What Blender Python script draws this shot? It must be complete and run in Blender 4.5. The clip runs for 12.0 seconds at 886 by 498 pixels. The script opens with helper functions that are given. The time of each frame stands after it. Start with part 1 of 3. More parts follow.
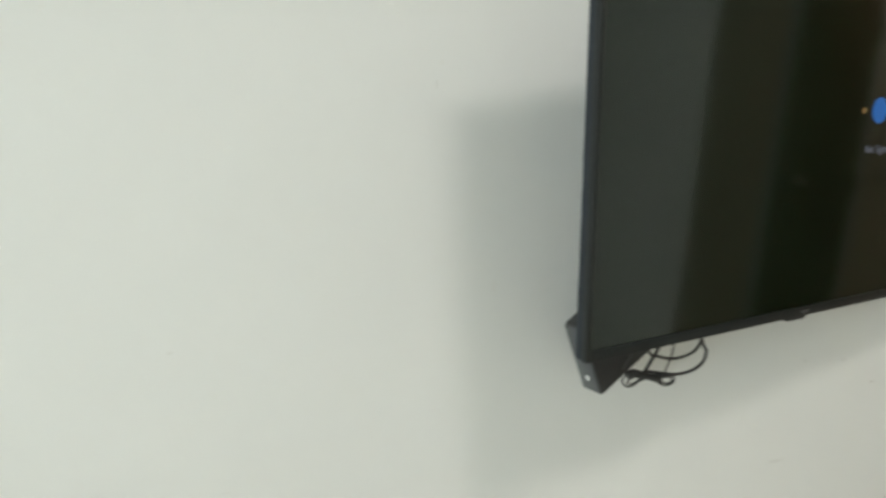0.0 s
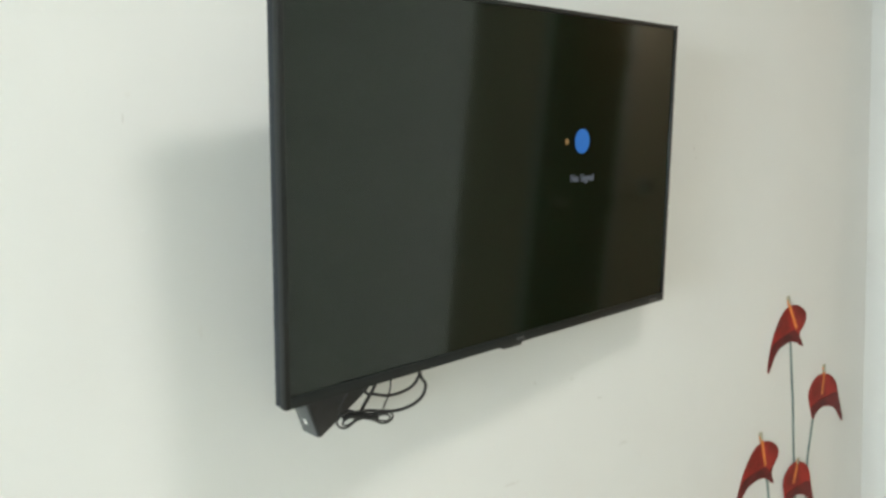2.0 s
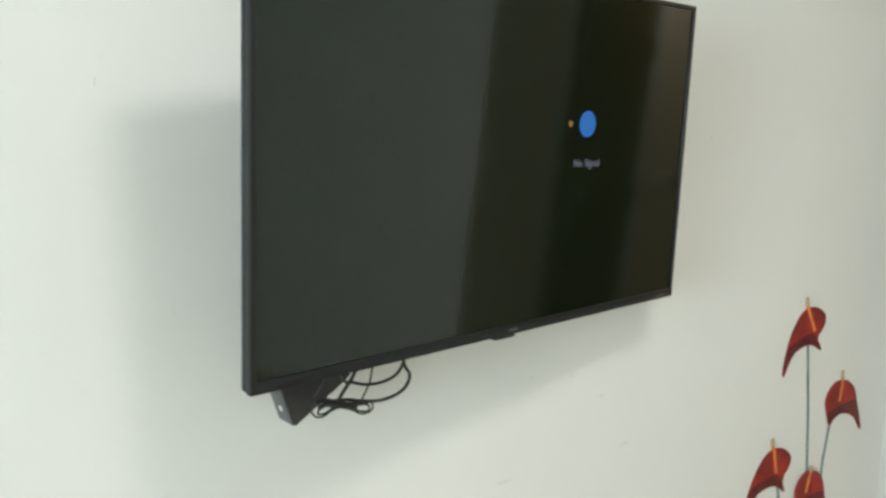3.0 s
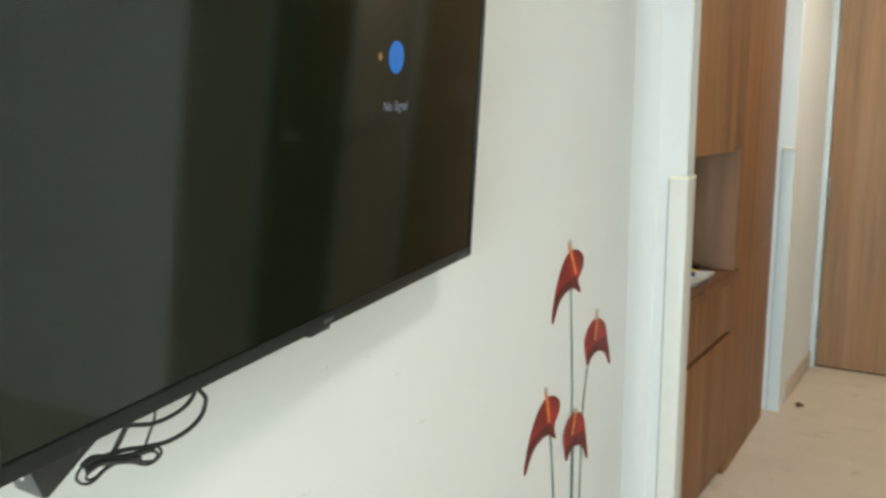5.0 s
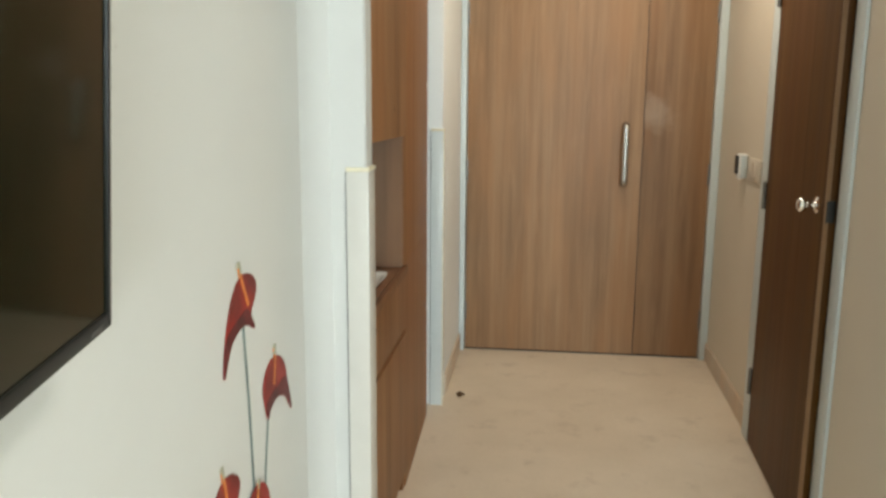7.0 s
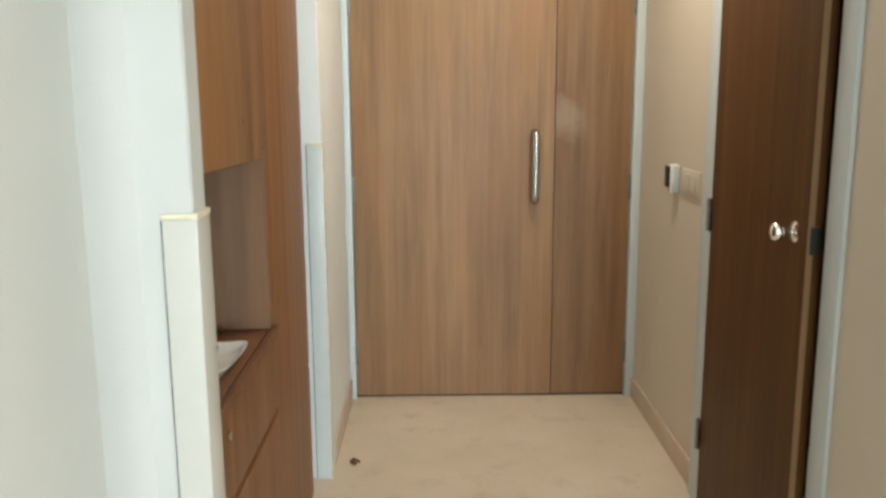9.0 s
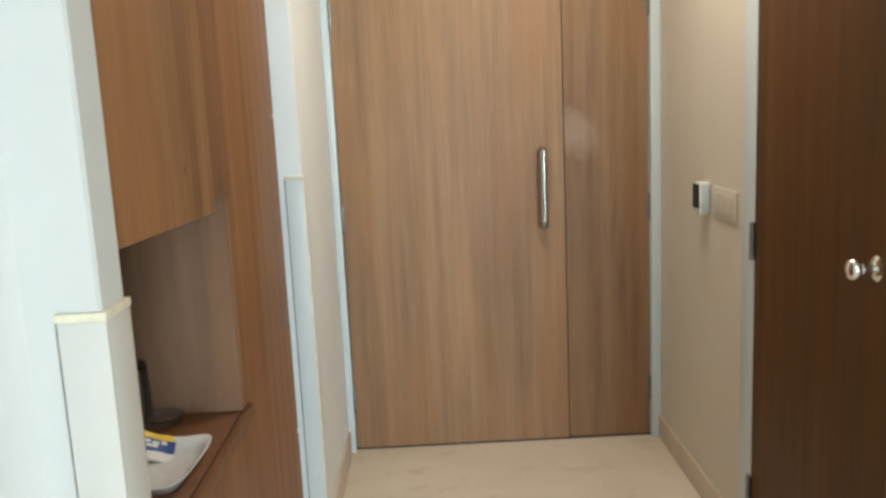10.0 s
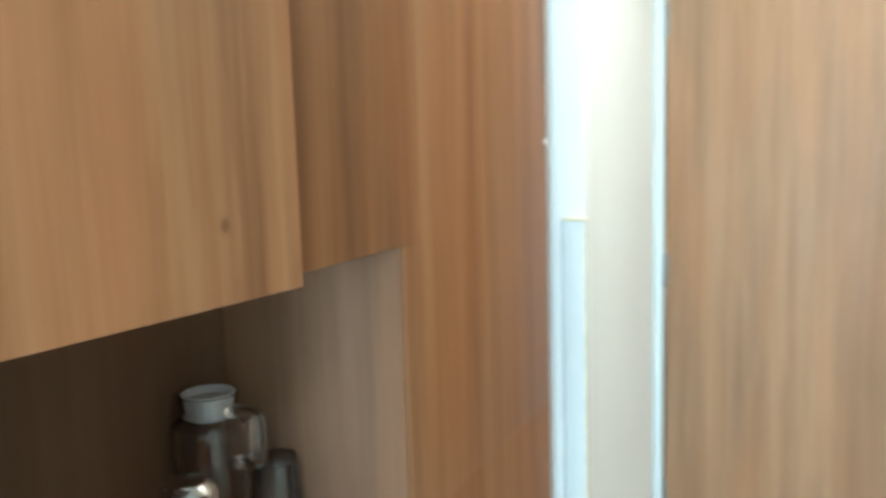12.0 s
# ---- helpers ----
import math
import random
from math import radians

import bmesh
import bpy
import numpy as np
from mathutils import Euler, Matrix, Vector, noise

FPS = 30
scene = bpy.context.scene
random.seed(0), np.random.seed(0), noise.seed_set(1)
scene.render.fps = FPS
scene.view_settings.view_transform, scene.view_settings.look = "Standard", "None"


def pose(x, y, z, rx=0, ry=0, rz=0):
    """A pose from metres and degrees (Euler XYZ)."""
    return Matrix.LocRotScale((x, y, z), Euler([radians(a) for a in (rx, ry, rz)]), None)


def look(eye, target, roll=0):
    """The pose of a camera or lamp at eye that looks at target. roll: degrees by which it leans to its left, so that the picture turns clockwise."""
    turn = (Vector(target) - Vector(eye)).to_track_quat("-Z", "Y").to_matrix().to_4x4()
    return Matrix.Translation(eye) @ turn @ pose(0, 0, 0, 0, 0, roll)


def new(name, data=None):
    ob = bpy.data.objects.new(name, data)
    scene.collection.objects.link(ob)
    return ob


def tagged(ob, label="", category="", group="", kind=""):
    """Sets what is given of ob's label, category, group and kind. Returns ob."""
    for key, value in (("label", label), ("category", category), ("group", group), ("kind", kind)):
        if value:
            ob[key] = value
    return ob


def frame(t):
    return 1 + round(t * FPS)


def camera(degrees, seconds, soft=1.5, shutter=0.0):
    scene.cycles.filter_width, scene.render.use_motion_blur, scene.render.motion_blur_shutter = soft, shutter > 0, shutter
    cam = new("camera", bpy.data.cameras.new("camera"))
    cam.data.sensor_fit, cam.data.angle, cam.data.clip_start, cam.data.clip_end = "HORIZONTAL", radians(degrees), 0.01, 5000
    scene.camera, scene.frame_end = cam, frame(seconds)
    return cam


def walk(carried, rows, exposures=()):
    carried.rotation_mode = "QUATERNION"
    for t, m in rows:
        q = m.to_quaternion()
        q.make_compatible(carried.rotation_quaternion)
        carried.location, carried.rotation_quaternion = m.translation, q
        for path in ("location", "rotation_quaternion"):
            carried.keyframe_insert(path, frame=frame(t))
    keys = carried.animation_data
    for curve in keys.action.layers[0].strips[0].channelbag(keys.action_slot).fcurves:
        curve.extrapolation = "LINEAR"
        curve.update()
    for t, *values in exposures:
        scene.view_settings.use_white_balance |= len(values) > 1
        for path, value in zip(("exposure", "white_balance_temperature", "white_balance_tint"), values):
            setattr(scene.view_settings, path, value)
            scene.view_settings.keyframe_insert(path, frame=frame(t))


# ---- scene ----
# ---- camera ----
cam = camera(54.9, 12.0, soft=2.8, shutter=0.5)
PATH = [
    (0, (1.189, -0.076, 1.431), (-0.623, 0.74, 1.202), -0.4),
    (0.5, (1.193, -0.05, 1.443), (-0.527, 0.946, 1.224), -0.7),
    (1, (1.209, -0.012, 1.448), (-0.426, 1.123, 1.253), -1.7),
    (1.5, (1.218, 0.028, 1.448), (-0.402, 1.19, 1.285), -2.8),
    (2, (1.22, 0.076, 1.448), (-0.364, 1.283, 1.264), -1.3),
    (2.5, (1.204, 0.118, 1.429), (-0.403, 1.294, 1.241), -0.3),
    (2.7, (1.201, 0.138, 1.429), (-0.426, 1.284, 1.227), 0.2),
    (4.3, (1.022, 0.22, 1.433), (-0.319, 1.678, 1.158), 2.0),
    (4.5, (0.964, 0.223, 1.438), (-0.281, 1.76, 1.145), 0.9),
    (4.7, (0.915, 0.223, 1.431), (-0.257, 1.814, 1.128), -0.3),
    (5, (0.856, 0.235, 1.434), (-0.208, 1.894, 1.094), -0.2),
    (5.5, (0.768, 0.293, 1.423), (-0.166, 2.032, 1.103), -0.0),
    (6, (0.671, 0.424, 1.426), (0.049, 2.301, 1.128), -1.0),
    (6.5, (0.624, 0.527, 1.428), (0.19, 2.437, 1.024), 0.3),
    (7, (0.549, 0.686, 1.421), (0.317, 2.635, 1.037), 0.4),
    (7.5, (0.494, 0.812, 1.431), (0.353, 2.779, 1.095), -2.0),
    (7.7, (0.48, 0.882, 1.428), (0.436, 2.845, 1.047), -1.7),
    (9.3, (0.502, 1.472, 1.408), (0.526, 3.437, 1.038), -0.4),
    (9.5, (0.496, 1.559, 1.414), (0.506, 3.523, 1.036), -1.1),
    (10, (0.496, 1.731, 1.433), (0.521, 3.7, 1.087), -2.7),
    (10.2, (0.515, 1.779, 1.433), (0.536, 3.746, 1.072), -2.7),
    (10.5, (0.555, 1.886, 1.427), (0.476, 3.854, 1.08), -2.1),
    (10.8, (0.602, 1.976, 1.419), (0.41, 3.94, 1.095), 0.1),
    (11, (0.619, 2.049, 1.421), (0.343, 3.998, 1.064), 0.7),
    (11.4, (0.65, 2.157, 1.437), (0.221, 4.083, 1.108), -1.0),
    (11.5, (0.659, 2.191, 1.429), (0.173, 4.105, 1.114), -1.5),
    (12, (0.683, 2.349, 1.429), (-0.179, 4.134, 1.163), -1.7),
]
walk(cam, [(t, look(eye, target, roll)) for t, eye, target, roll in PATH],
     exposures=[(0.0, -0.57, 6650, 12), (1.0, -0.28, 6650, 12), (2.5, -0.22, 6550, 11), (5.0, -0.10, 6450, 9), (6.5, 0.0, 6650, 10), (7.0, -0.13, 6750, 10), (7.5, -0.20, 6750, 10),
                (9.5, 0.08, 6450, 10), (10.5, 0.03, 6180, 9), (11.0, 0.20, 6260, 7), (11.5, 0.55, 5640, 2), (12.0, 0.77, 5420, 0)])

# ---- world, lamps, exposure ----
world = bpy.data.worlds.new("world")
scene.world = world
world.use_nodes = True
wn, wl = world.node_tree.nodes, world.node_tree.links
sky = wn.new("ShaderNodeTexSky")
sky.sky_type, sky.sun_disc = "NISHITA", False
sky.sun_elevation, sky.sun_rotation = radians(48), radians(200)
wn["Background"].inputs["Strength"].default_value = 0.12
wl.new(sky.outputs["Color"], wn["Background"].inputs["Color"])


def area_lamp(name, m, power, color, sx, sy=None, shape="RECTANGLE"):
    data = bpy.data.lights.new(name, "AREA")
    data.energy, data.color, data.shape, data.size, data.size_y = power, color, shape, sx, sy or sx
    ob = new(name, data)
    ob.matrix_basis = m
    return ob


# the room's ceiling lamp, the corridor's ceiling lamp, daylight in the window
area_lamp("room_ceiling_lamp", pose(1.32, 0.84, 2.485), 17.0, (1.0, 0.97, 0.90), 0.34, shape="DISK")
area_lamp("corridor_ceiling_lamp", pose(0.98, 4.14, 2.485), 15.5, (1.0, 0.872, 0.69), 0.40, shape="DISK")
area_lamp("window_daylight", pose(2.56, -6.12, 1.45, 90, 0, 0), 320, (0.81, 0.945, 1.0), 1.6, 1.3)


# ---- materials ----
def mat(name):
    m = bpy.data.materials.new(name)
    m.use_nodes = True
    nt = m.node_tree
    return m, nt, nt.nodes["Principled BSDF"]


def noise_node(nt, vec, scale, detail=3.0, rough=0.55):
    n = nt.nodes.new("ShaderNodeTexNoise")
    n.inputs["Scale"].default_value, n.inputs["Detail"].default_value, n.inputs["Roughness"].default_value = scale, detail, rough
    nt.links.new(vec, n.inputs["Vector"])
    return n.outputs["Fac"]


def ramp(nt, fac, stops):
    r = nt.nodes.new("ShaderNodeValToRGB")
    el = r.color_ramp.elements
    while len(el) < len(stops):
        el.new(0.5)
    for e, (p, c) in zip(el, stops):
        e.position, e.color = p, (*c, 1)
    nt.links.new(fac, r.inputs["Fac"])
    return r.outputs["Color"]


def coords(nt, stretch=(1, 1, 1), shuffle=0.0):
    tc = nt.nodes.new("ShaderNodeTexCoord")
    mp = nt.nodes.new("ShaderNodeMapping")
    mp.inputs["Scale"].default_value = stretch
    nt.links.new(tc.outputs["Object"], mp.inputs["Vector"])
    if shuffle:
        info = nt.nodes.new("ShaderNodeObjectInfo")
        mul = nt.nodes.new("ShaderNodeMath")
        mul.operation = "MULTIPLY"
        mul.inputs[1].default_value = shuffle
        nt.links.new(info.outputs["Random"], mul.inputs[0])
        comb = nt.nodes.new("ShaderNodeCombineXYZ")
        nt.links.new(mul.outputs[0], comb.inputs[0])
        nt.links.new(mul.outputs[0], comb.inputs[1])
        nt.links.new(comb.outputs[0], mp.inputs["Location"])
    return mp.outputs["Vector"]


def mix(nt, fac, a, b, kind="MIX"):
    n = nt.nodes.new("ShaderNodeMix")
    n.data_type, n.blend_type = "RGBA", kind
    for s, v in ((n.inputs[0], fac), (n.inputs[6], a), (n.inputs[7], b)):
        if isinstance(v, (int, float)):
            s.default_value = v
        elif isinstance(v, tuple):
            s.default_value = (*v, 1)
        else:
            nt.links.new(v, s)
    return n.outputs[2]


def bump(nt, bsdf, height, strength, dist=0.002):
    b = nt.nodes.new("ShaderNodeBump")
    b.inputs["Strength"].default_value, b.inputs["Distance"].default_value = strength, dist
    nt.links.new(height, b.inputs["Height"])
    nt.links.new(b.outputs["Normal"], bsdf.inputs["Normal"])


def plain(name, color, rough=0.5, metal=0.0, vary=0.08, scale=30):
    m, nt, p = mat(name)
    f = noise_node(nt, coords(nt), scale, 3)
    lo, hi = tuple(c * (1 - vary) for c in color), tuple(min(1, c * (1 + vary)) for c in color)
    nt.links.new(ramp(nt, f, [(0.35, lo), (0.65, hi)]), p.inputs["Base Color"])
    p.inputs["Roughness"].default_value, p.inputs["Metallic"].default_value = rough, metal
    return m


def paint(name, color, rough=0.6, stain=(0.6, 0.56, 0.48), amount=0.25, relief=0.12):
    """Rolled wall paint: broad uneven tone, small stains, roller texture."""
    m, nt, p = mat(name)
    v = coords(nt)
    broad = noise_node(nt, v, 1.6, 4)
    base = ramp(nt, broad, [(0.3, tuple(c * 0.955 for c in color)), (0.7, color)])
    spots = noise_node(nt, v, 17, 5, 0.65)
    mask = ramp(nt, spots, [(0.68, (0, 0, 0)), (0.78, (amount, amount, amount))])
    col = mix(nt, mask, base, stain)
    nt.links.new(col, p.inputs["Base Color"])
    p.inputs["Roughness"].default_value = rough
    bump(nt, p, noise_node(nt, v, 240, 3), relief, 0.001)
    return m


def wood(name, dark, mid, light, rough=0.42, band=11.0, shuffle=40.0, smudge=None, figure=1.0):
    """Laminate with upright grain: broad bands, thin streaks, slight pores."""
    m, nt, p = mat(name)
    # slow sideways drift, so that the bands wander as they rise
    vec = coords(nt, (1, 1, 1), shuffle)
    drift = nt.nodes.new("ShaderNodeTexNoise")
    drift.inputs["Scale"].default_value, drift.inputs["Detail"].default_value = 2.2, 2.0
    nt.links.new(vec, drift.inputs["Vector"])
    bent = mix(nt, 0.010, vec, drift.outputs["Color"], "ADD")

    def stretched(z):
        mp = nt.nodes.new("ShaderNodeMapping")
        mp.inputs["Scale"].default_value = (1, 1, z)
        nt.links.new(bent, mp.inputs["Vector"])
        return mp.outputs["Vector"]

    broad = noise_node(nt, stretched(0.036), band * 1.35, 3.2, 0.55)
    streak = noise_node(nt, stretched(0.020), 75, 3, 0.6)
    cloud = noise_node(nt, stretched(0.35), 3.2, 3)
    fleck = noise_node(nt, stretched(0.11), 34, 3, 0.55)
    col = ramp(nt, broad, [(0.28, dark), (0.5, mid), (0.72, light)])
    col = mix(nt, 0.09 * figure, col, ramp(nt, streak, [(0.3, (0.30, 0.30, 0.30)), (0.7, (0.68, 0.67, 0.66))]), "OVERLAY")
    col = mix(nt, 0.30, col, ramp(nt, cloud, [(0.3, (0.38, 0.36, 0.36)), (0.7, (0.60, 0.60, 0.60))]), "OVERLAY")
    col = mix(nt, ramp(nt, fleck, [(0.56, (0, 0, 0)), (0.74, (0.14 * figure,) * 3)]), col, tuple(min(1, 1.12 * a) for a in light))
    col = mix(nt, ramp(nt, fleck, [(0.26, (0.14 * figure,) * 3), (0.42, (0, 0, 0))]), col, tuple(0.82 * a for a in dark))
    hue = noise_node(nt, stretched(0.16), band * 0.7, 2)
    col = mix(nt, ramp(nt, hue, [(0.42, (0, 0, 0)), (0.66, (0.42, 0.42, 0.42))]), col, tuple(a * b for a, b in zip(light, (1.0, 0.78, 0.60))))
    if smudge:
        # pale rubbed patch: (centre, radius)
        dist = nt.nodes.new("ShaderNodeVectorMath")
        dist.operation = "DISTANCE"
        warp = nt.nodes.new("ShaderNodeTexNoise")
        warp.inputs["Scale"].default_value = 14
        tc = nt.nodes.new("ShaderNodeTexCoord")
        nt.links.new(tc.outputs["Object"], warp.inputs["Vector"])
        nt.links.new(mix(nt, 0.12, tc.outputs["Object"], warp.outputs["Color"]), dist.inputs[0])
        dist.inputs[1].default_value = tuple(0.88 * a + 0.06 for a in smudge[0])
        mask = ramp(nt, dist.outputs["Value"], [(0.0, (0.26, 0.26, 0.26)), (smudge[1] * 0.5, (0.17, 0.17, 0.17)), (smudge[1], (0, 0, 0))])
        col = mix(nt, mask, col, (0.66, 0.58, 0.50))
    nt.links.new(col, p.inputs["Base Color"])
    rg = ramp(nt, streak, [(0.3, (rough + 0.1,) * 3), (0.7, (rough,) * 3)])
    nt.links.new(rg, p.inputs["Roughness"])
    p.inputs["Specular IOR Level"].default_value = 0.28
    bump(nt, p, streak, 0.10, 0.001)
    return m


def metal(name, color, rough):
    m, nt, p = mat(name)
    f = noise_node(nt, coords(nt, (1, 1, 0.1)), 160, 3)
    nt.links.new(ramp(nt, f, [(0.3, (rough * 0.8,) * 3), (0.7, (min(1, rough * 1.25),) * 3)]), p.inputs["Roughness"])
    p.inputs["Base Color"].default_value, p.inputs["Metallic"].default_value = (*color, 1), 1.0
    return m


def glass(name, color=(1, 1, 1), rough=0.02):
    m, nt, p = mat(name)
    p.inputs["Base Color"].default_value = (*color, 1)
    p.inputs["Transmission Weight"].default_value, p.inputs["Roughness"].default_value, p.inputs["IOR"].default_value = 1.0, rough, 1.48
    return m


def glow(name, color, strength):
    m, nt, p = mat(name)
    p.inputs["Base Color"].default_value = (0.01, 0.01, 0.01, 1)
    p.inputs["Emission Color"].default_value, p.inputs["Emission Strength"].default_value = (*color, 1), strength
    return m


def scuff(nt, col, marks):
    """Small dull marks of their own shape: (y, z, half width, half height, strength)."""
    for y, z, w, h, k in marks:
        tc = nt.nodes.new("ShaderNodeTexCoord")
        mp = nt.nodes.new("ShaderNodeMapping")
        mp.vector_type = "TEXTURE"
        mp.inputs["Location"].default_value, mp.inputs["Scale"].default_value = (0, y, z), (10, w, h)
        nt.links.new(tc.outputs["Object"], mp.inputs["Vector"])
        ln = nt.nodes.new("ShaderNodeVectorMath")
        ln.operation = "LENGTH"
        nt.links.new(mp.outputs["Vector"], ln.inputs[0])
        rough = noise_node(nt, tc.outputs["Object"], 120, 3)
        mul = nt.nodes.new("ShaderNodeMath")
        mul.operation = "MULTIPLY_ADD"
        nt.links.new(rough, mul.inputs[0])
        mul.inputs[1].default_value = 1.2
        nt.links.new(ln.outputs["Value"], mul.inputs[2])
        col = mix(nt, ramp(nt, mul.outputs[0], [(0.55, (k, k, k)), (1.0, (0, 0, 0))]), col, (0.36, 0.33, 0.28))
    return col


WALL = paint("cream_wall_paint", (0.765, 0.775, 0.735))
WALL_TV = paint("scuffed_wall_paint", (0.765, 0.78, 0.76))
_nt = WALL_TV.node_tree
_base = _nt.nodes["Principled BSDF"].inputs["Base Color"]
_nt.links.new(scuff(_nt, _base.links[0].from_socket, (
    (1.741, 1.486, 0.010, 0.016, 0.40), (1.747, 1.463, 0.007, 0.007, 0.45), (1.418, 0.957, 0.020, 0.006, 0.50), (1.230, 1.020, 0.010, 0.010, 0.35), (1.334, 1.012, 0.016, 0.010, 0.22),
    (0.451, 1.529, 0.004, 0.022, 0.40), (1.165, 0.830, 0.060, 0.010, 0.28), (1.492, 0.842, 0.050, 0.014, 0.22), (1.03, 0.775, 0.040, 0.008, 0.20), (0.05, 1.16, 0.012, 0.008, 0.25), (0.12, 0.95, 0.014, 0.006, 0.25))), _base)
PILLAR = paint("white_wall_paint", (0.66, 0.68, 0.672), amount=0.12)
# White wall paint made cooler and brighter, daylight put into its colour
COOL = paint("daylit_white_wall_paint", (0.84, 0.885, 0.895), amount=0.10)
BEIGE = paint("beige_wall_paint", (0.68, 0.625, 0.53), amount=0.12)
CEIL = paint("ceiling_paint", (0.82, 0.82, 0.80), amount=0.05)
FRAME = paint("grey_white_gloss_paint", (0.60, 0.685, 0.715), rough=0.35, amount=0.35, relief=0.05)
TILE = plain("cream_glazed_tile", (0.655, 0.65, 0.615), 0.25, vary=0.012)
# The glazed tile again, with cool daylight put into its colour
TILE_COOL = plain("daylit_glazed_tile", (0.70, 0.77, 0.785), 0.25, vary=0.012)
TRIM = plain("yellowed_tile_edge", (0.77, 0.73, 0.57), 0.45, vary=0.12)
WOOD = wood("walnut_laminate", (0.218, 0.134, 0.079), (0.302, 0.190, 0.113), (0.392, 0.257, 0.157), figure=2.0)
# Walnut darkened for weaker light on the small leaf, plus a rubbed patch
WOOD_RUBBED_SHADE = wood("shaded_rubbed_walnut", (0.196, 0.117, 0.067), (0.270, 0.166, 0.096), (0.350, 0.225, 0.134), figure=2.0, smudge=((1.094, 5.12, 1.270), 0.10))
WOOD_CAB = wood("cabinet_laminate", (0.149, 0.067, 0.028), (0.230, 0.109, 0.046), (0.303, 0.153, 0.070), band=10, figure=1.5)
# Cabinet laminate with stronger figure, lightened for the light falling on the upper door
WOOD_UPPER = wood("brightened_figured_laminate", (0.180, 0.082, 0.036), (0.279, 0.138, 0.063), (0.364, 0.197, 0.097), band=12, figure=2.4)
WOOD_IN = wood("niche_laminate", (0.172, 0.102, 0.062), (0.236, 0.141, 0.087), (0.292, 0.180, 0.113), band=9, figure=1.5)
# Niche laminate darkened: the shade at the niche's back is put into its colour
WOOD_BACK = wood("shaded_niche_laminate", (0.108, 0.062, 0.036), (0.142, 0.084, 0.049), (0.175, 0.106, 0.064), band=7)
WOOD_TOP = wood("counter_laminate", (0.140, 0.062, 0.028), (0.185, 0.086, 0.040), (0.225, 0.108, 0.052), band=8)
WOOD_DARK = wood("dark_brown_veneer", (0.060, 0.0235, 0.0040), (0.092, 0.038, 0.0065), (0.122, 0.054, 0.0100), 0.5, band=9)
LIP = wood("raw_wood_lipping", (0.22, 0.13, 0.07), (0.28, 0.17, 0.09), (0.33, 0.21, 0.12))
SKIRT = wood("beige_skirting", (0.57, 0.50, 0.415), (0.61, 0.54, 0.45), (0.65, 0.58, 0.485), 0.4)
STEEL = metal("brushed_steel", (0.48, 0.475, 0.46), 0.22)
FLASK = metal("dark_brushed_steel", (0.46, 0.46, 0.45), 0.22)
CHROME = metal("chrome", (0.85, 0.85, 0.84), 0.10)
HINGE = metal("hinge_steel", (0.27, 0.28, 0.28), 0.50)
BLACK = plain("black_plastic", (0.018, 0.019, 0.02), 0.42, vary=0.2)
BEZEL = plain("dark_grey_bezel", (0.0085, 0.0110, 0.0110), 0.42, vary=0.12)
SIDE = plain("blue_grey_tv_side", (0.011, 0.016, 0.023), 0.40, vary=0.1)
SCREEN = plain("glossy_lcd_panel", (0.0050, 0.0100, 0.0050), 0.075, vary=0.05)
SCREEN.node_tree.nodes["Principled BSDF"].inputs["IOR"].default_value = 1.455
GREYBOX = plain("dull_grey_plastic", (0.060, 0.066, 0.070), 0.45, vary=0.15)
for _m in (BEZEL, SIDE):
    _m.node_tree.nodes["Principled BSDF"].inputs["Specular IOR Level"].default_value = 0.30
BADGE = plain("grey_print", (0.075, 0.078, 0.08), 0.4, vary=0.1)
CABLE = plain("black_cable", (0.02, 0.02, 0.02), 0.5, vary=0.2)
WHITE = plain("white_plastic", (0.80, 0.80, 0.78), 0.35, vary=0.03)
IVORY = plain("ivory_switch_plastic", (0.64, 0.585, 0.50), 0.4, vary=0.03)
CHINA = plain("white_china", (0.86, 0.86, 0.84), 0.12, vary=0.03)
GLASS = glass("clear_glass")
CLOUDY = glass("cloudy_glass", (0.96, 0.97, 0.98), 0.03)
CLOUDY.node_tree.nodes["Principled BSDF"].inputs["Transmission Weight"].default_value = 0.985
LID = plain("frosted_lid", (0.72, 0.75, 0.78), 0.35, vary=0.06)
RED = plain("red_vinyl", (0.27, 0.017, 0.012), 0.5, vary=0.35, scale=16)
MAROON = plain("dark_red_vinyl", (0.115, 0.010, 0.011), 0.5, vary=0.35, scale=24)
ORANGE = plain("orange_vinyl", (0.62, 0.20, 0.05), 0.5, vary=0.25, scale=40)
TEAL = plain("grey_green_vinyl", (0.165, 0.245, 0.235), 0.5, vary=0.25, scale=12)
PALE = plain("pale_green_vinyl", (0.40, 0.40, 0.29), 0.5, vary=0.25, scale=60)
DEBRIS = plain("dry_leaf", (0.12, 0.07, 0.03), 0.8, vary=0.5, scale=90)
YELLOW = plain("yellow_paper", (0.85, 0.56, 0.03), 0.5, vary=0.05)
BLUE = plain("blue_paper", (0.03, 0.07, 0.28), 0.5, vary=0.1)
# dark colour in place of the shade behind the bathroom door
DARKGAP = plain("bathroom_gap_shade", (0.10, 0.09, 0.08), 0.8)


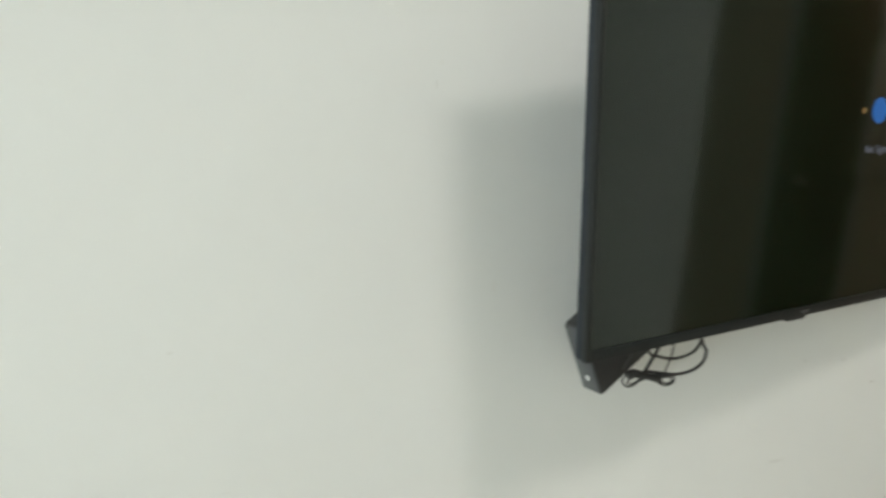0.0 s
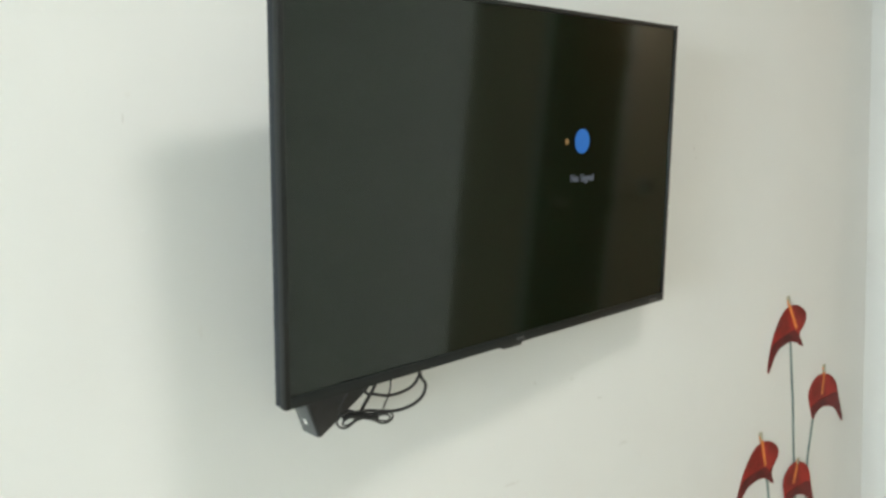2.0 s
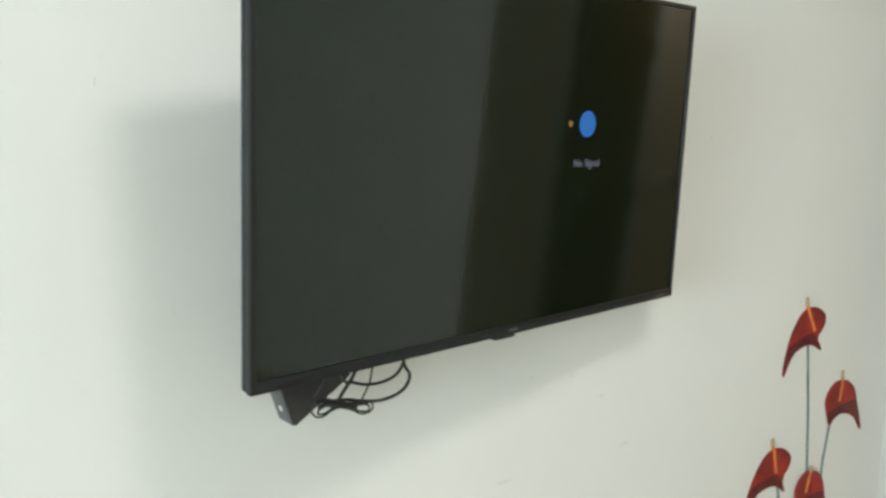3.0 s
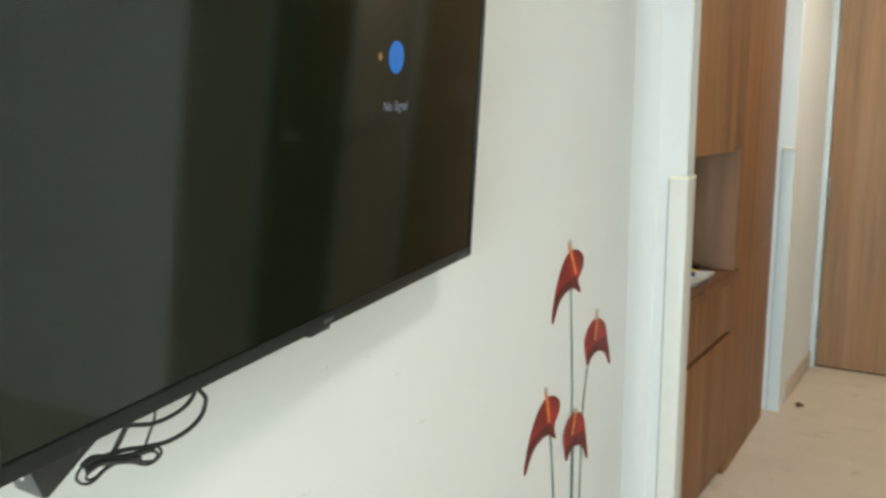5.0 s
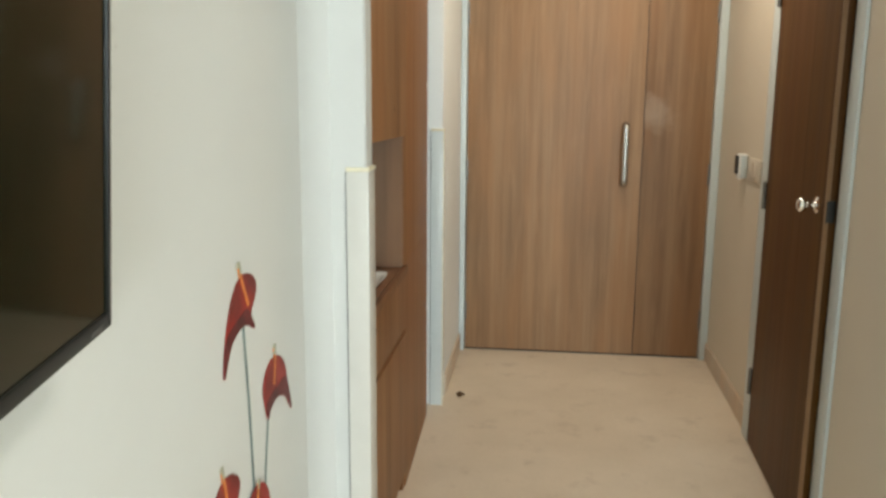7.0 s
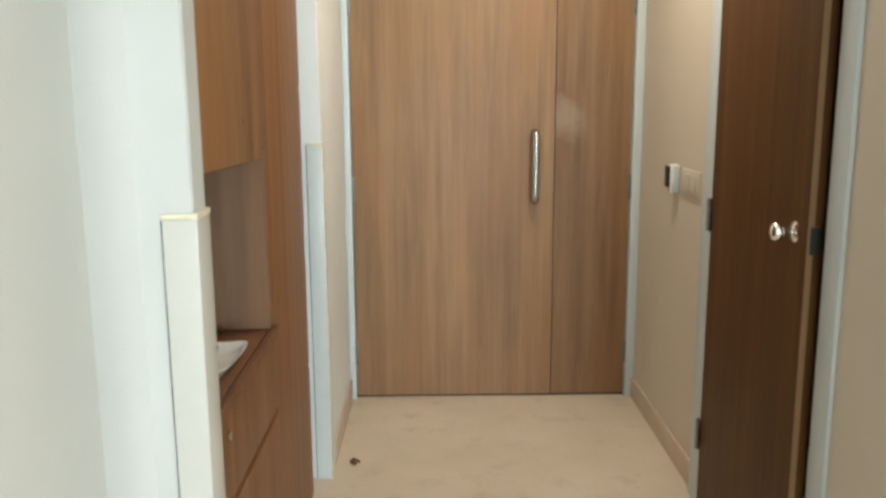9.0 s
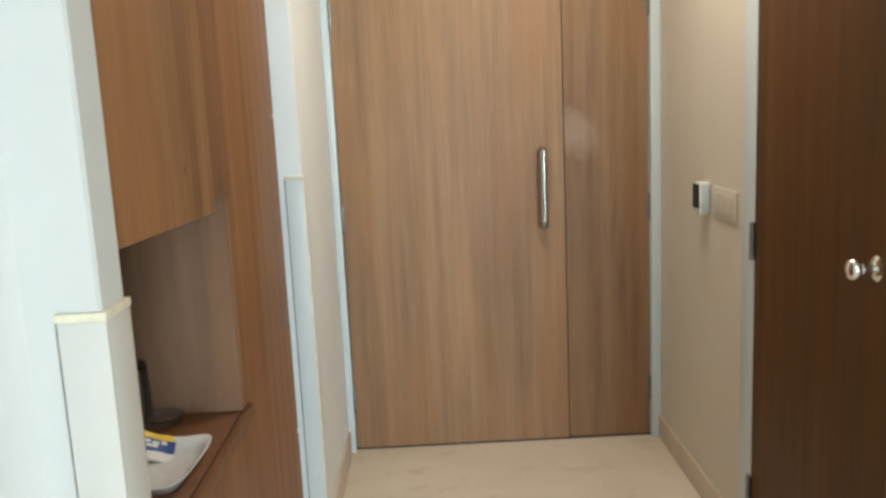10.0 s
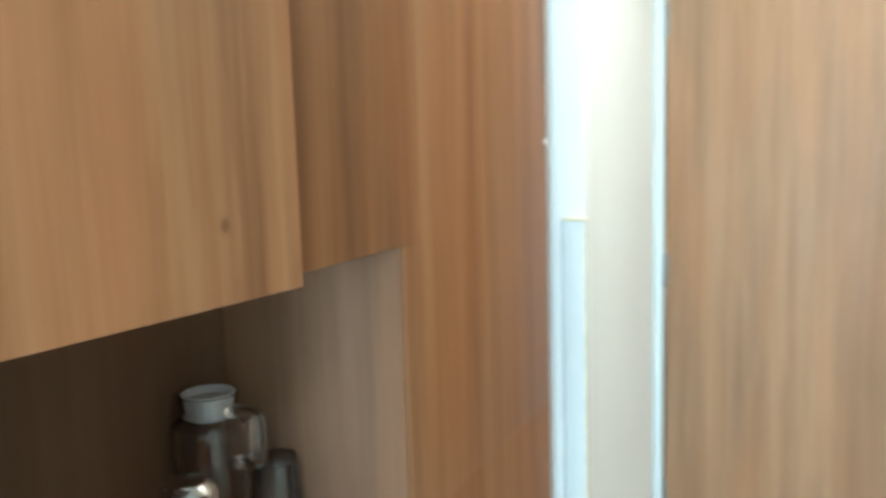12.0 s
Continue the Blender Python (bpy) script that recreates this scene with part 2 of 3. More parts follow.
def floor_material():
    m, nt, p = mat("beige_vinyl_floor")
    v = coords(nt)
    cloud = noise_node(nt, v, 2.4, 5, 0.6)
    speck = noise_node(nt, v, 60, 4, 0.7)
    col = ramp(nt, cloud, [(0.3, (0.67, 0.58, 0.465)), (0.7, (0.79, 0.70, 0.58))])
    col = mix(nt, 0.08, col, ramp(nt, speck, [(0.35, (0.40, 0.33, 0.25)), (0.6, (0.72, 0.64, 0.53))]))
    dirt = noise_node(nt, v, 6.5, 5, 0.65)
    mask = ramp(nt, dirt, [(0.56, (0, 0, 0)), (0.72, (0.42, 0.42, 0.42))])
    nt.links.new(mix(nt, mask, col, (0.42, 0.34, 0.26)), p.inputs["Base Color"])
    nt.links.new(ramp(nt, cloud, [(0.3, (0.42,) * 3), (0.7, (0.55,) * 3)]), p.inputs["Roughness"])
    bump(nt, p, speck, 0.05, 0.001)
    return m


FLOOR = floor_material()


def knot(material, place, size, color):
    """A small dark knot in a laminate's print, at place in the thing's own coordinates."""
    nt = material.node_tree
    base = nt.nodes["Principled BSDF"].inputs["Base Color"]
    tc = nt.nodes.new("ShaderNodeTexCoord")
    mp = nt.nodes.new("ShaderNodeMapping")
    mp.vector_type = "TEXTURE"
    mp.inputs["Location"].default_value, mp.inputs["Scale"].default_value = place, size
    nt.links.new(tc.outputs["Object"], mp.inputs["Vector"])
    ln = nt.nodes.new("ShaderNodeVectorMath")
    ln.operation = "LENGTH"
    nt.links.new(mp.outputs["Vector"], ln.inputs[0])
    mask = ramp(nt, ln.outputs["Value"], [(0.0, (0.55,) * 3), (0.35, (0.40,) * 3), (0.55, (0.10,) * 3), (1.0, (0,) * 3)])
    nt.links.new(mix(nt, mask, base.links[0].from_socket, color), base)


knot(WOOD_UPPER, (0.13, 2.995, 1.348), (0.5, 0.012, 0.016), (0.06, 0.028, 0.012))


# ---- building helpers ----
def thing(name, label="", category="", m=None, group="", kind=""):
    ob = new(name)
    ob.empty_display_size = 0.05
    if m is not None:
        ob.matrix_basis = m
    return tagged(ob, label, category, group, kind)


def mesh_of(name, bm, material, smooth=0.0):
    me = bpy.data.meshes.new(name)
    bmesh.ops.recalc_face_normals(bm, faces=bm.faces)
    if smooth:
        for f in bm.faces:
            f.smooth = True
        for e in bm.edges:
            if len(e.link_faces) == 2 and e.calc_face_angle(0) > smooth:
                e.smooth = False
    bm.to_mesh(me)
    bm.free()
    me.materials.append(material)
    return me


def part(name, bm, material, parent=None, label="", smooth=0.6):
    """A bmesh in its thing's own coordinates, as one mesh object under a thing or a part."""
    ob = new(name, mesh_of(name, bm, material, smooth))
    ob.parent = parent
    return tagged(ob, label)


def solid(name, bm, material, label="", category="", kind="", group="", smooth=0.6):
    return tagged(new(name, mesh_of(name, bm, material, smooth)), label, category, group, kind)


def box(x0, x1, y0, y1, z0, z1, bevel=0.0, bm=None, m=None, seg=2):
    bm = bm or bmesh.new()
    t = Matrix.LocRotScale(((x0 + x1) / 2, (y0 + y1) / 2, (z0 + z1) / 2), None, (abs(x1 - x0), abs(y1 - y0), abs(z1 - z0)))
    vs = bmesh.ops.create_cube(bm, size=1, matrix=(m or Matrix()) @ t)["verts"]
    if bevel:
        es = list({e for v in vs for e in v.link_edges})
        bmesh.ops.bevel(bm, geom=es, offset=bevel, segments=seg, affect="EDGES", profile=0.6)
    return bm


def lathe(profile, bm=None, m=None, n=32):
    """Turned shape round z from (radius, height) pairs, bottom to top."""
    bm = bm or bmesh.new()
    m = m or Matrix()
    rings = []
    for r, z in profile:
        if r < 1e-5:
            rings.append([bm.verts.new(m @ Vector((0, 0, z)))])
        else:
            rings.append([bm.verts.new(m @ Vector((r * math.cos(2 * math.pi * i / n), r * math.sin(2 * math.pi * i / n), z))) for i in range(n)])
    for a, b in zip(rings, rings[1:]):
        for i in range(n):
            j = (i + 1) % n
            if len(a) == 1 and len(b) > 1:
                bm.faces.new((a[0], b[i], b[j]))
            elif len(b) == 1 and len(a) > 1:
                bm.faces.new((a[i], a[j], b[0]))
            elif len(a) > 1:
                bm.faces.new((a[i], a[j], b[j], b[i]))
    return bm


def curve_points(pts, steps=8, closed=False):
    """Points on a smooth curve through pts."""
    ps = [Vector(p) for p in pts]
    n = len(ps)
    out = []
    for i in range(n if closed else n - 1):
        if closed:
            a, b, c, d = ps[i - 1], ps[i], ps[(i + 1) % n], ps[(i + 2) % n]
        else:
            a, b, c, d = ps[max(i - 1, 0)], ps[i], ps[i + 1], ps[min(i + 2, n - 1)]
        for k in range(steps):
            t = k / steps
            out.append(0.5 * (2 * b + (c - a) * t + (2 * a - 5 * b + 4 * c - d) * t * t + (3 * b - a - 3 * c + d) * t ** 3))
    if not closed:
        out.append(ps[-1])
    return out


def tube(pts, radius, bm=None, n=10, steps=8):
    """A round bar swept along a smooth curve, with closed ends."""
    bm = bm or bmesh.new()
    path = curve_points(pts, steps)
    rings, up = [], Vector((0.3, 0.2, 0.93)).normalized()
    for i, p in enumerate(path):
        d = (path[min(i + 1, len(path) - 1)] - path[max(i - 1, 0)]).normalized()
        side = d.cross(up)
        side = side.normalized() if side.length > 1e-4 else d.orthogonal().normalized()
        up = side.cross(d).normalized()
        rings.append([bm.verts.new(p + radius * (math.cos(2 * math.pi * k / n) * side + math.sin(2 * math.pi * k / n) * up)) for k in range(n)])
    for a, b in zip(rings, rings[1:]):
        for k in range(n):
            j = (k + 1) % n
            bm.faces.new((a[k], a[j], b[j], b[k]))
    bm.faces.new(rings[0][::-1])
    bm.faces.new(rings[-1])
    return bm


def sheet(outline, x0, x1, bm=None, smooth_steps=4):
    """A thin flat sheet in the plane of the TV wall: (y, z) outline, from x0 to x1."""
    bm = bm or bmesh.new()
    pts = curve_points([(0, a, b) for a, b in outline], smooth_steps, closed=True)
    low, top = [bm.verts.new((x0, p.y, p.z)) for p in pts], [bm.verts.new((x1, p.y, p.z)) for p in pts]
    for i in range(len(pts)):
        j = (i + 1) % len(pts)
        bm.faces.new((low[i], low[j], top[j], top[i]))
    cap = bm.faces.new(top)
    bmesh.ops.triangulate(bm, faces=[cap])
    return bm


def ribbon(path, width, x0, x1, bm=None):
    bm = bm or bmesh.new()
    pts = curve_points([(0, a, b) for a, b in path], 8)
    rows = []
    for i, p in enumerate(pts):
        d = (pts[min(i + 1, len(pts) - 1)] - pts[max(i - 1, 0)]).normalized()
        s = Vector((0, -d.z, d.y)) * width / 2
        rows.append([bm.verts.new(q) for q in ((x0, p.y - s.y, p.z - s.z), (x1, p.y - s.y, p.z - s.z), (x1, p.y + s.y, p.z + s.z), (x0, p.y + s.y, p.z + s.z))])
    for a, b in zip(rows, rows[1:]):
        for k in range(3):
            bm.faces.new((a[k], a[k + 1], b[k + 1], b[k]))
    return bm


# ---- large structure ----
CEILING_Z = 2.5
DOOR_Y = 5.12        # face of the entrance door
LEFT_X = 0.112       # corridor's wall beyond the cabinet
RIGHT_X = 1.416      # corridor's wall with the bathroom door
PILLAR_Y = 2.633     # face of the pillar before the cabinet
END_Y = 4.284        # face of the pillar beyond it
CAB_Y0 = 2.702
CORNER_Y = 2.631     # face of the room's wall where the corridor begins


def structure(name, bm, material, label, category="wall"):
    return solid(name, bm, material, label, category, "structure")


structure("floor", box(-0.6, 3.6, -6.4, 5.4, -0.12, 0), FLOOR, "beige speckled vinyl floor with faint dirt stains", "floor")
structure("ceiling", box(-0.6, 3.6, -6.4, 5.4, CEILING_Z, CEILING_Z + 0.12), CEIL, "plain white painted ceiling", "ceiling")
structure("wall_tv", box(-0.15, 0, -6.4, 2.560, 0, CEILING_Z), WALL_TV, "cream painted wall with faint scuffs behind the television")
pillar = bmesh.new()
outline = [(-0.15, 2.560), (0.0, 2.560), (0.012, 2.590), (0.030, 2.616), (0.052, PILLAR_Y), (0.132, PILLAR_Y), (0.136, PILLAR_Y + 0.004), (0.136, CAB_Y0), (-0.15, CAB_Y0)]
foot = pillar.faces.new([pillar.verts.new((x, y, 0)) for x, y in outline])
for v in [g for g in bmesh.ops.extrude_face_region(pillar, geom=[foot])["geom"] if isinstance(g, bmesh.types.BMVert)]:
    v.co.z = CEILING_Z
structure("wall_pillar_1", pillar, PILLAR, "white painted pillar beside the wooden cabinet")
structure("wall_pillar_2", box(-0.40, 0.116, END_Y, 4.40, 0, CEILING_Z, 0.003), COOL, "white painted pillar end beside the wooden cabinet, cool daylight in its colour")
structure("wall_west", box(-0.40, LEFT_X, 4.40, DOOR_Y + 0.06, 0, CEILING_Z), COOL, "white painted corridor wall next to the entrance door, cool daylight in its colour")
structure("wall_cabinet_back", box(-0.55, -0.42, 2.3, 4.4, 0, CEILING_Z), PILLAR, "plain wall behind the cabinet")
north = box(-0.40, 0.098, DOOR_Y + 0.06, DOOR_Y + 0.2, 0, CEILING_Z)
box(0.098, 1.425, DOOR_Y + 0.06, DOOR_Y + 0.2, 2.10, CEILING_Z, bm=north)
box(1.425, 1.60, DOOR_Y + 0.06, DOOR_Y + 0.2, 0, CEILING_Z, bm=north)
structure("wall_north", north, BEIGE, "painted wall round the entrance door")
east = box(RIGHT_X, RIGHT_X + 0.12, 4.140, DOOR_Y + 0.06, 0, CEILING_Z)
box(RIGHT_X, RIGHT_X + 0.12, 3.184, 4.140, 2.10, CEILING_Z, bm=east)
box(1.405, RIGHT_X + 0.12, CORNER_Y + 0.03, 3.184, 0, CEILING_Z, bm=east)
structure("wall_east", east, BEIGE, "beige painted corridor wall with a doorway")
corner = box(1.405, 3.45, CORNER_Y, CORNER_Y + 0.03, 0, CEILING_Z)
box(RIGHT_X + 0.12, 3.45, CORNER_Y + 0.03, CORNER_Y + 0.12, 0, CEILING_Z, bm=corner)
structure("wall_corner", corner, WALL, "cream painted wall of the room")
structure("wall_room_east", box(3.45, 3.6, -6.4, CORNER_Y + 0.12, 0, CEILING_Z), WALL, "cream painted wall of the room")
back = box(0.0, 1.74, -6.30, -6.17, 0, CEILING_Z)
box(3.38, 3.45, -6.30, -6.17, 0, CEILING_Z, bm=back)
box(1.74, 3.38, -6.30, -6.17, 0, 0.75, bm=back)
box(1.74, 3.38, -6.30, -6.17, 2.15, CEILING_Z, bm=back)
structure("wall_south", back, WALL, "cream painted wall with a window opening")
# unseen walls that close the bathroom, their dark colour standing in for shade
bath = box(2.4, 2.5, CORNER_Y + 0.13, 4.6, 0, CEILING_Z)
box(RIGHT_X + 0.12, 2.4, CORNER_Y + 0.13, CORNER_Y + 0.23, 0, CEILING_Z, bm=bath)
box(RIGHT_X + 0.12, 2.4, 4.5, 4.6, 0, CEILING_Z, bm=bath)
structure("wall_bathroom", bath, DARKGAP, "bathroom walls added behind the door, coloured dark for shade")

skirt = box(RIGHT_X - 0.012, RIGHT_X, 4.147, DOOR_Y + 0.02, 0, 0.095, 0.003)
structure("baseboard_east", skirt, SKIRT, "beige wooden skirting board", "skirting")
structure("baseboard_east_room", box(1.393, 1.405, CORNER_Y + 0.001, 3.178, 0, 0.095, 0.003), SKIRT, "beige wooden skirting board", "skirting")

structure("baseboard_west", box(LEFT_X, LEFT_X + 0.010, 4.402, DOOR_Y - 0.032, 0, 0.095, 0.003), SKIRT, "beige wooden skirting board", "skirting")


def corner_guard(name, x_in, x_out, y_face, y_back, top, label, edge, face=TILE):
    """Tiles that clad a pillar's corner to chest height, with a yellowed edge on top."""
    g = thing(name, label, "tile trim", kind="structure")
    part("tile", box(x_in, x_out, y_face - 0.007, y_face, 0, top, 0.0015), face, g)
    part("tile", box(x_out - 0.007, x_out, y_face, y_back, 0, top, 0.0015), face, g)
    # dark strip in place of the thin shadow beside the tile
    part("edge_shadow_strip", box(x_in - 0.0025, x_in - 0.0003, y_face - 0.004, y_face, 0, top - 0.001), GREYBOX, g, "dark strip for the shadow line beside the tile")
    bm = box(x_in - 0.001, x_out + 0.002, y_face - 0.009, y_face, top, top + 0.010, 0.002)
    box(x_out - 0.007, x_out + 0.002, y_face, y_back, top, top + 0.010, 0.002, bm=bm)
    part("top_edge", bm, edge, g, "plaster edge")
    return g


corner_guard("trim_pillar_1", 0.089, 0.1425, PILLAR_Y, CAB_Y0, 1.215, "cream tile cladding on the pillar corner with yellowed top edge", TRIM)
guard = corner_guard("trim_pillar_2", 0.067, 0.1230, END_Y, END_Y + 0.012, 1.218, "tile cladding on the narrow pillar end, cool daylight in its colour", TRIM, TILE_COOL)
part("corner_bead", box(0.1195, 0.1245, END_Y - 0.0085, END_Y - 0.0035, 0, 1.218, 0.001), TRIM, guard, "yellowed grout line on the corner")


# ---- entrance door ----
def hinge(parent, x, y, z, height):
    """Butt hinge with three knuckles at (x, y), standing proud of the frame."""
    h = part("hinge", box(x - 0.012, x + 0.012, y - 0.002, y + 0.002, z, z + height, 0.0006), HINGE, parent, "grey steel hinge")
    for k in range(3):
        z0 = z + height * k / 3
        part("knuckle", lathe([(0, z0 + 0.001), (0.0065, z0 + 0.001), (0.0065, z0 + height / 3 - 0.002), (0, z0 + height / 3 - 0.002)], m=pose(x, y - 0.006, 0), n=12), HINGE, h)
    return h


door = thing("door_1", "brown laminate entrance door with a narrow second leaf, closed", "door", kind="structure")
LEAF_L, SEAM, LEAF_R = 0.140, 1.037, 1.376
leaf = part("large_leaf", box(LEAF_L + 0.004, SEAM - 0.002, DOOR_Y, DOOR_Y + 0.04, 0.008, 2.05, 0.002), WOOD, door)
part("small_leaf", box(SEAM + 0.002, LEAF_R - 0.002, DOOR_Y + 0.003, DOOR_Y + 0.043, 0.008, 2.05, 0.002), WOOD_RUBBED_SHADE, door)
part("seam_strip", box(SEAM - 0.002, SEAM + 0.002, DOOR_Y + 0.012, DOOR_Y + 0.03, 0.008, 2.05), BLACK, door, "dark joint")
part("jamb", box(LEFT_X + 0.001, LEAF_L, DOOR_Y - 0.03, DOOR_Y + 0.058, 0, 2.095, 0.003), FRAME, door, "grey-white painted jamb")
part("jamb", box(LEAF_R, RIGHT_X - 0.001, DOOR_Y - 0.03, DOOR_Y + 0.058, 0, 2.095, 0.003), FRAME, door, "grey-white painted jamb")
part("head", box(LEFT_X + 0.001, RIGHT_X - 0.001, DOOR_Y - 0.03, DOOR_Y + 0.058, 2.055, 2.10, 0.003), FRAME, door, "grey-white painted head")
# black strip in place of the shade under the leaves
part("under_gap_shade", box(LEAF_L, LEAF_R, DOOR_Y + 0.002, DOOR_Y + 0.05, 0.0005, 0.006), BLACK, door, "black strip standing in for the shaded gap under the leaves")
hx, hy = 0.9475, DOOR_Y
pull = part("pull_handle", tube([(hx, hy, 0.918), (hx, hy - 0.030, 0.918), (hx, hy - 0.048, 0.930), (hx, hy - 0.050, 0.97), (hx, hy - 0.050, 1.07), (hx, hy - 0.050, 1.17),
                                 (hx, hy - 0.048, 1.204), (hx, hy - 0.030, 1.215), (hx, hy, 1.215)], 0.0168, n=14), STEEL, leaf, "brushed steel D pull handle")
for z in (0.918, 1.215):
    part("rose", lathe([(0, 0), (0.017, 0), (0.017, 0.003), (0.014, 0.005), (0, 0.005)], m=pose(hx, hy, z, 90, 0, 0), n=20), STEEL, pull)
for z, hgt in ((0.160, 0.102), (0.918, 0.108), (1.715, 0.100)):
    hinge(door, LEAF_L - 0.002, DOOR_Y - 0.002, z, hgt)
    hinge(door, LEAF_R + 0.002, DOOR_Y - 0.002, z, hgt)

# ---- bathroom door, ajar by a hand's breadth at most ----
bdoor = thing("door_2", "dark brown veneered bathroom door with chrome knob, slightly ajar", "door", kind="structure")
JX0, JX1 = 1.390, 1.536
part("jamb", box(JX0, JX1, 4.050, 4.143, 0, 2.095, 0.003), FRAME, bdoor, "grey-white painted jamb")
part("jamb", box(1.396, JX1, 3.180, 3.262, 0, 2.095, 0.003), FRAME, bdoor, "grey-white painted jamb")
part("head", box(JX0, JX1, 3.262, 4.050, 2.045, 2.095, 0.003), FRAME, bdoor, "grey-white painted head")
swing = pose(1.391, 4.047, 0, 0, 0, -1.6)


def swung(bm):
    bm.transform(swing)
    return bm


bleaf = part("leaf", swung(box(0, 0.036, -0.750, -0.002, 0.008, 2.04, 0.001)), WOOD_DARK, bdoor)
part("lipping", swung(box(0.001, 0.015, -0.754, -0.750, 0.008, 2.04)), LIP, bleaf, "raw wood edge strip")
part("latch_plate", swung(box(0.006, 0.030, -0.7555, -0.750, 1.02, 1.085, 0.0005)), BLACK, bleaf, "dark latch plate")
part("strike_plate", box(1.412, 1.45, 3.262, 3.265, 0.995, 1.075, 0.0005), BLACK, bdoor, "dark strike plate")
knob = part("knob", swung(lathe([(0, 0), (0.031, 0), (0.032, 0.004), (0.026, 0.010), (0.013, 0.014), (0.0105, 0.030), (0.013, 0.036), (0.022, 0.041), (0.0275, 0.050), (0.027, 0.060), (0.021, 0.068), (0.010, 0.072), (0, 0.073)],
                                m=pose(0, -0.684, 1.064, 0, -90, 0) @ Matrix.Diagonal((0.82, 0.82, 0.86, 1)), n=28)), CHROME, bleaf, "round chrome knob")
for z in (0.205, 0.952, 1.70):
    h = part("hinge", box(1.386, 1.390, 4.050, 4.068, z, z + 0.105, 0.0006), HINGE, bdoor, "grey steel hinge")
    for k in range(3):
        z0 = z + 0.035 * k
        part("knuckle", lathe([(0, z0 + 0.001), (0.0075, z0 + 0.001), (0.0075, z0 + 0.033), (0, z0 + 0.033)], m=pose(1.384, 4.049, 0), n=12), HINGE, h)

# ---- fitted cabinet with an open niche ----
FX = 0.088           # front of the fixed panels
TOP_Z = 0.811        # counter
SIDE_Y = 3.438       # lining at the niche's far end
TALL = pose(0.0865, 3.452, 0, 0, 0, 1.6)   # the tall end panel turns slightly towards the wall


def turned(bm, m):
    bm.transform(m)
    return bm


cab = thing("fitted_cabinet", "brown wood-grain fitted cabinet with open niche, drawer and cupboard", "cabinet", pose(0, 0, 0))
part("side_panel", turned(box(-0.40, -0.004, 0, 0.72, 0.0, CEILING_Z - 0.002, 0.001), TALL), WOOD_CAB, cab, "tall plain wood-grain panel")
part("valance", box(FX - 0.020, FX, 3.105, 3.488, 1.268, CEILING_Z - 0.004, 0.001), WOOD_CAB, cab)
strip = box(-0.004, 0.0005, 0.0, 0.718, TOP_Z + 0.003, CEILING_Z - 0.004, 0.0008)
box(-0.004, 0.0005, 0.036, 0.718, 0.0, TOP_Z + 0.003, bm=strip)
part("face_strip", turned(strip, TALL), WOOD_CAB, cab)
part("upper_body", box(-0.40, 0.075, CAB_Y0 + 0.002, 3.103, 1.295, CEILING_Z - 0.004, 0.001), WOOD_CAB, cab)
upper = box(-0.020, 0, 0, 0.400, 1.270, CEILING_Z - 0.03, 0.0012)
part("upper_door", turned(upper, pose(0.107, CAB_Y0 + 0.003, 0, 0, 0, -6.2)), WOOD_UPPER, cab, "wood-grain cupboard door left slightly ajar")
part("niche_ceiling", box(-0.40, FX - 0.022, 3.105, SIDE_Y + 0.012, 1.286, 1.306), WOOD_IN, cab)
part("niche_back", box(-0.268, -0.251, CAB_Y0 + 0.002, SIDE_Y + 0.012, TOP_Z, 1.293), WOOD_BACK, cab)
part("niche_side", box(-0.251, FX - 0.004, SIDE_Y, SIDE_Y + 0.012, TOP_Z + 0.001, 1.284), WOOD_IN, cab, "greyer wood-grain niche lining")
part("niche_side", box(-0.251, 0.074, CAB_Y0 + 0.002, CAB_Y0 + 0.016, TOP_Z + 0.001, 1.293), WOOD_IN, cab, "greyer wood-grain niche lining")
part("counter", box(-0.268, FX - 0.008, CAB_Y0 + 0.002, 3.470, TOP_Z - 0.022, TOP_Z, 0.001), WOOD_TOP, cab, "dark red-brown counter")
part("counter_edge", box(FX - 0.004, FX + 0.010, CAB_Y0 + 0.002, 3.484, TOP_Z - 0.026, TOP_Z + 0.0005, 0.001), WOOD_TOP, cab, "front edge strip with a dark joint behind")
part("joint", box(FX - 0.009, FX - 0.004, CAB_Y0 + 0.004, 3.474, TOP_Z - 0.020, TOP_Z - 0.004), BLACK, cab, "dark joint")
# carcass coloured black so that the gaps between the fronts look shaded
part("carcass", box(-0.40, FX - 0.052, CAB_Y0 + 0.002, 3.450, 0.0, TOP_Z - 0.024), BLACK, cab, "carcass behind the fronts, blackened for the shade in the gaps")
drawer = part("drawer_front", box(FX - 0.018, FX + 0.001, CAB_Y0 + 0.004, 3.484, 0.592, TOP_Z - 0.030, 0.0012), WOOD_CAB, cab)
part("cupboard_door", box(FX - 0.018, FX + 0.001, CAB_Y0 + 0.004, 3.484, 0.060, 0.572, 0.0012), WOOD_CAB, cab)
part("plinth", box(FX - 0.05, FX - 0.030, CAB_Y0 + 0.004, 3.484, 0.0, 0.058), WOOD_CAB, cab)
part("lock", lathe([(0, 0), (0.010, 0), (0.010, 0.003), (0.008, 0.005), (0.0025, 0.005), (0.0025, 0.002), (0, 0.002)], m=pose(FX, 2.955, 0.731, 0, 90, 0), n=20), STEEL, drawer, "small steel cam lock")
for z in (0.478, 1.407):
    part("screw_cap", lathe([(0, 0), (0.007, 0), (0.0065, 0.003), (0.003, 0.005), (0, 0.005)], m=TALL @ pose(0.0005, 0.704, z, 0, 90, 0), n=14), WHITE, cab, "white screw cap")

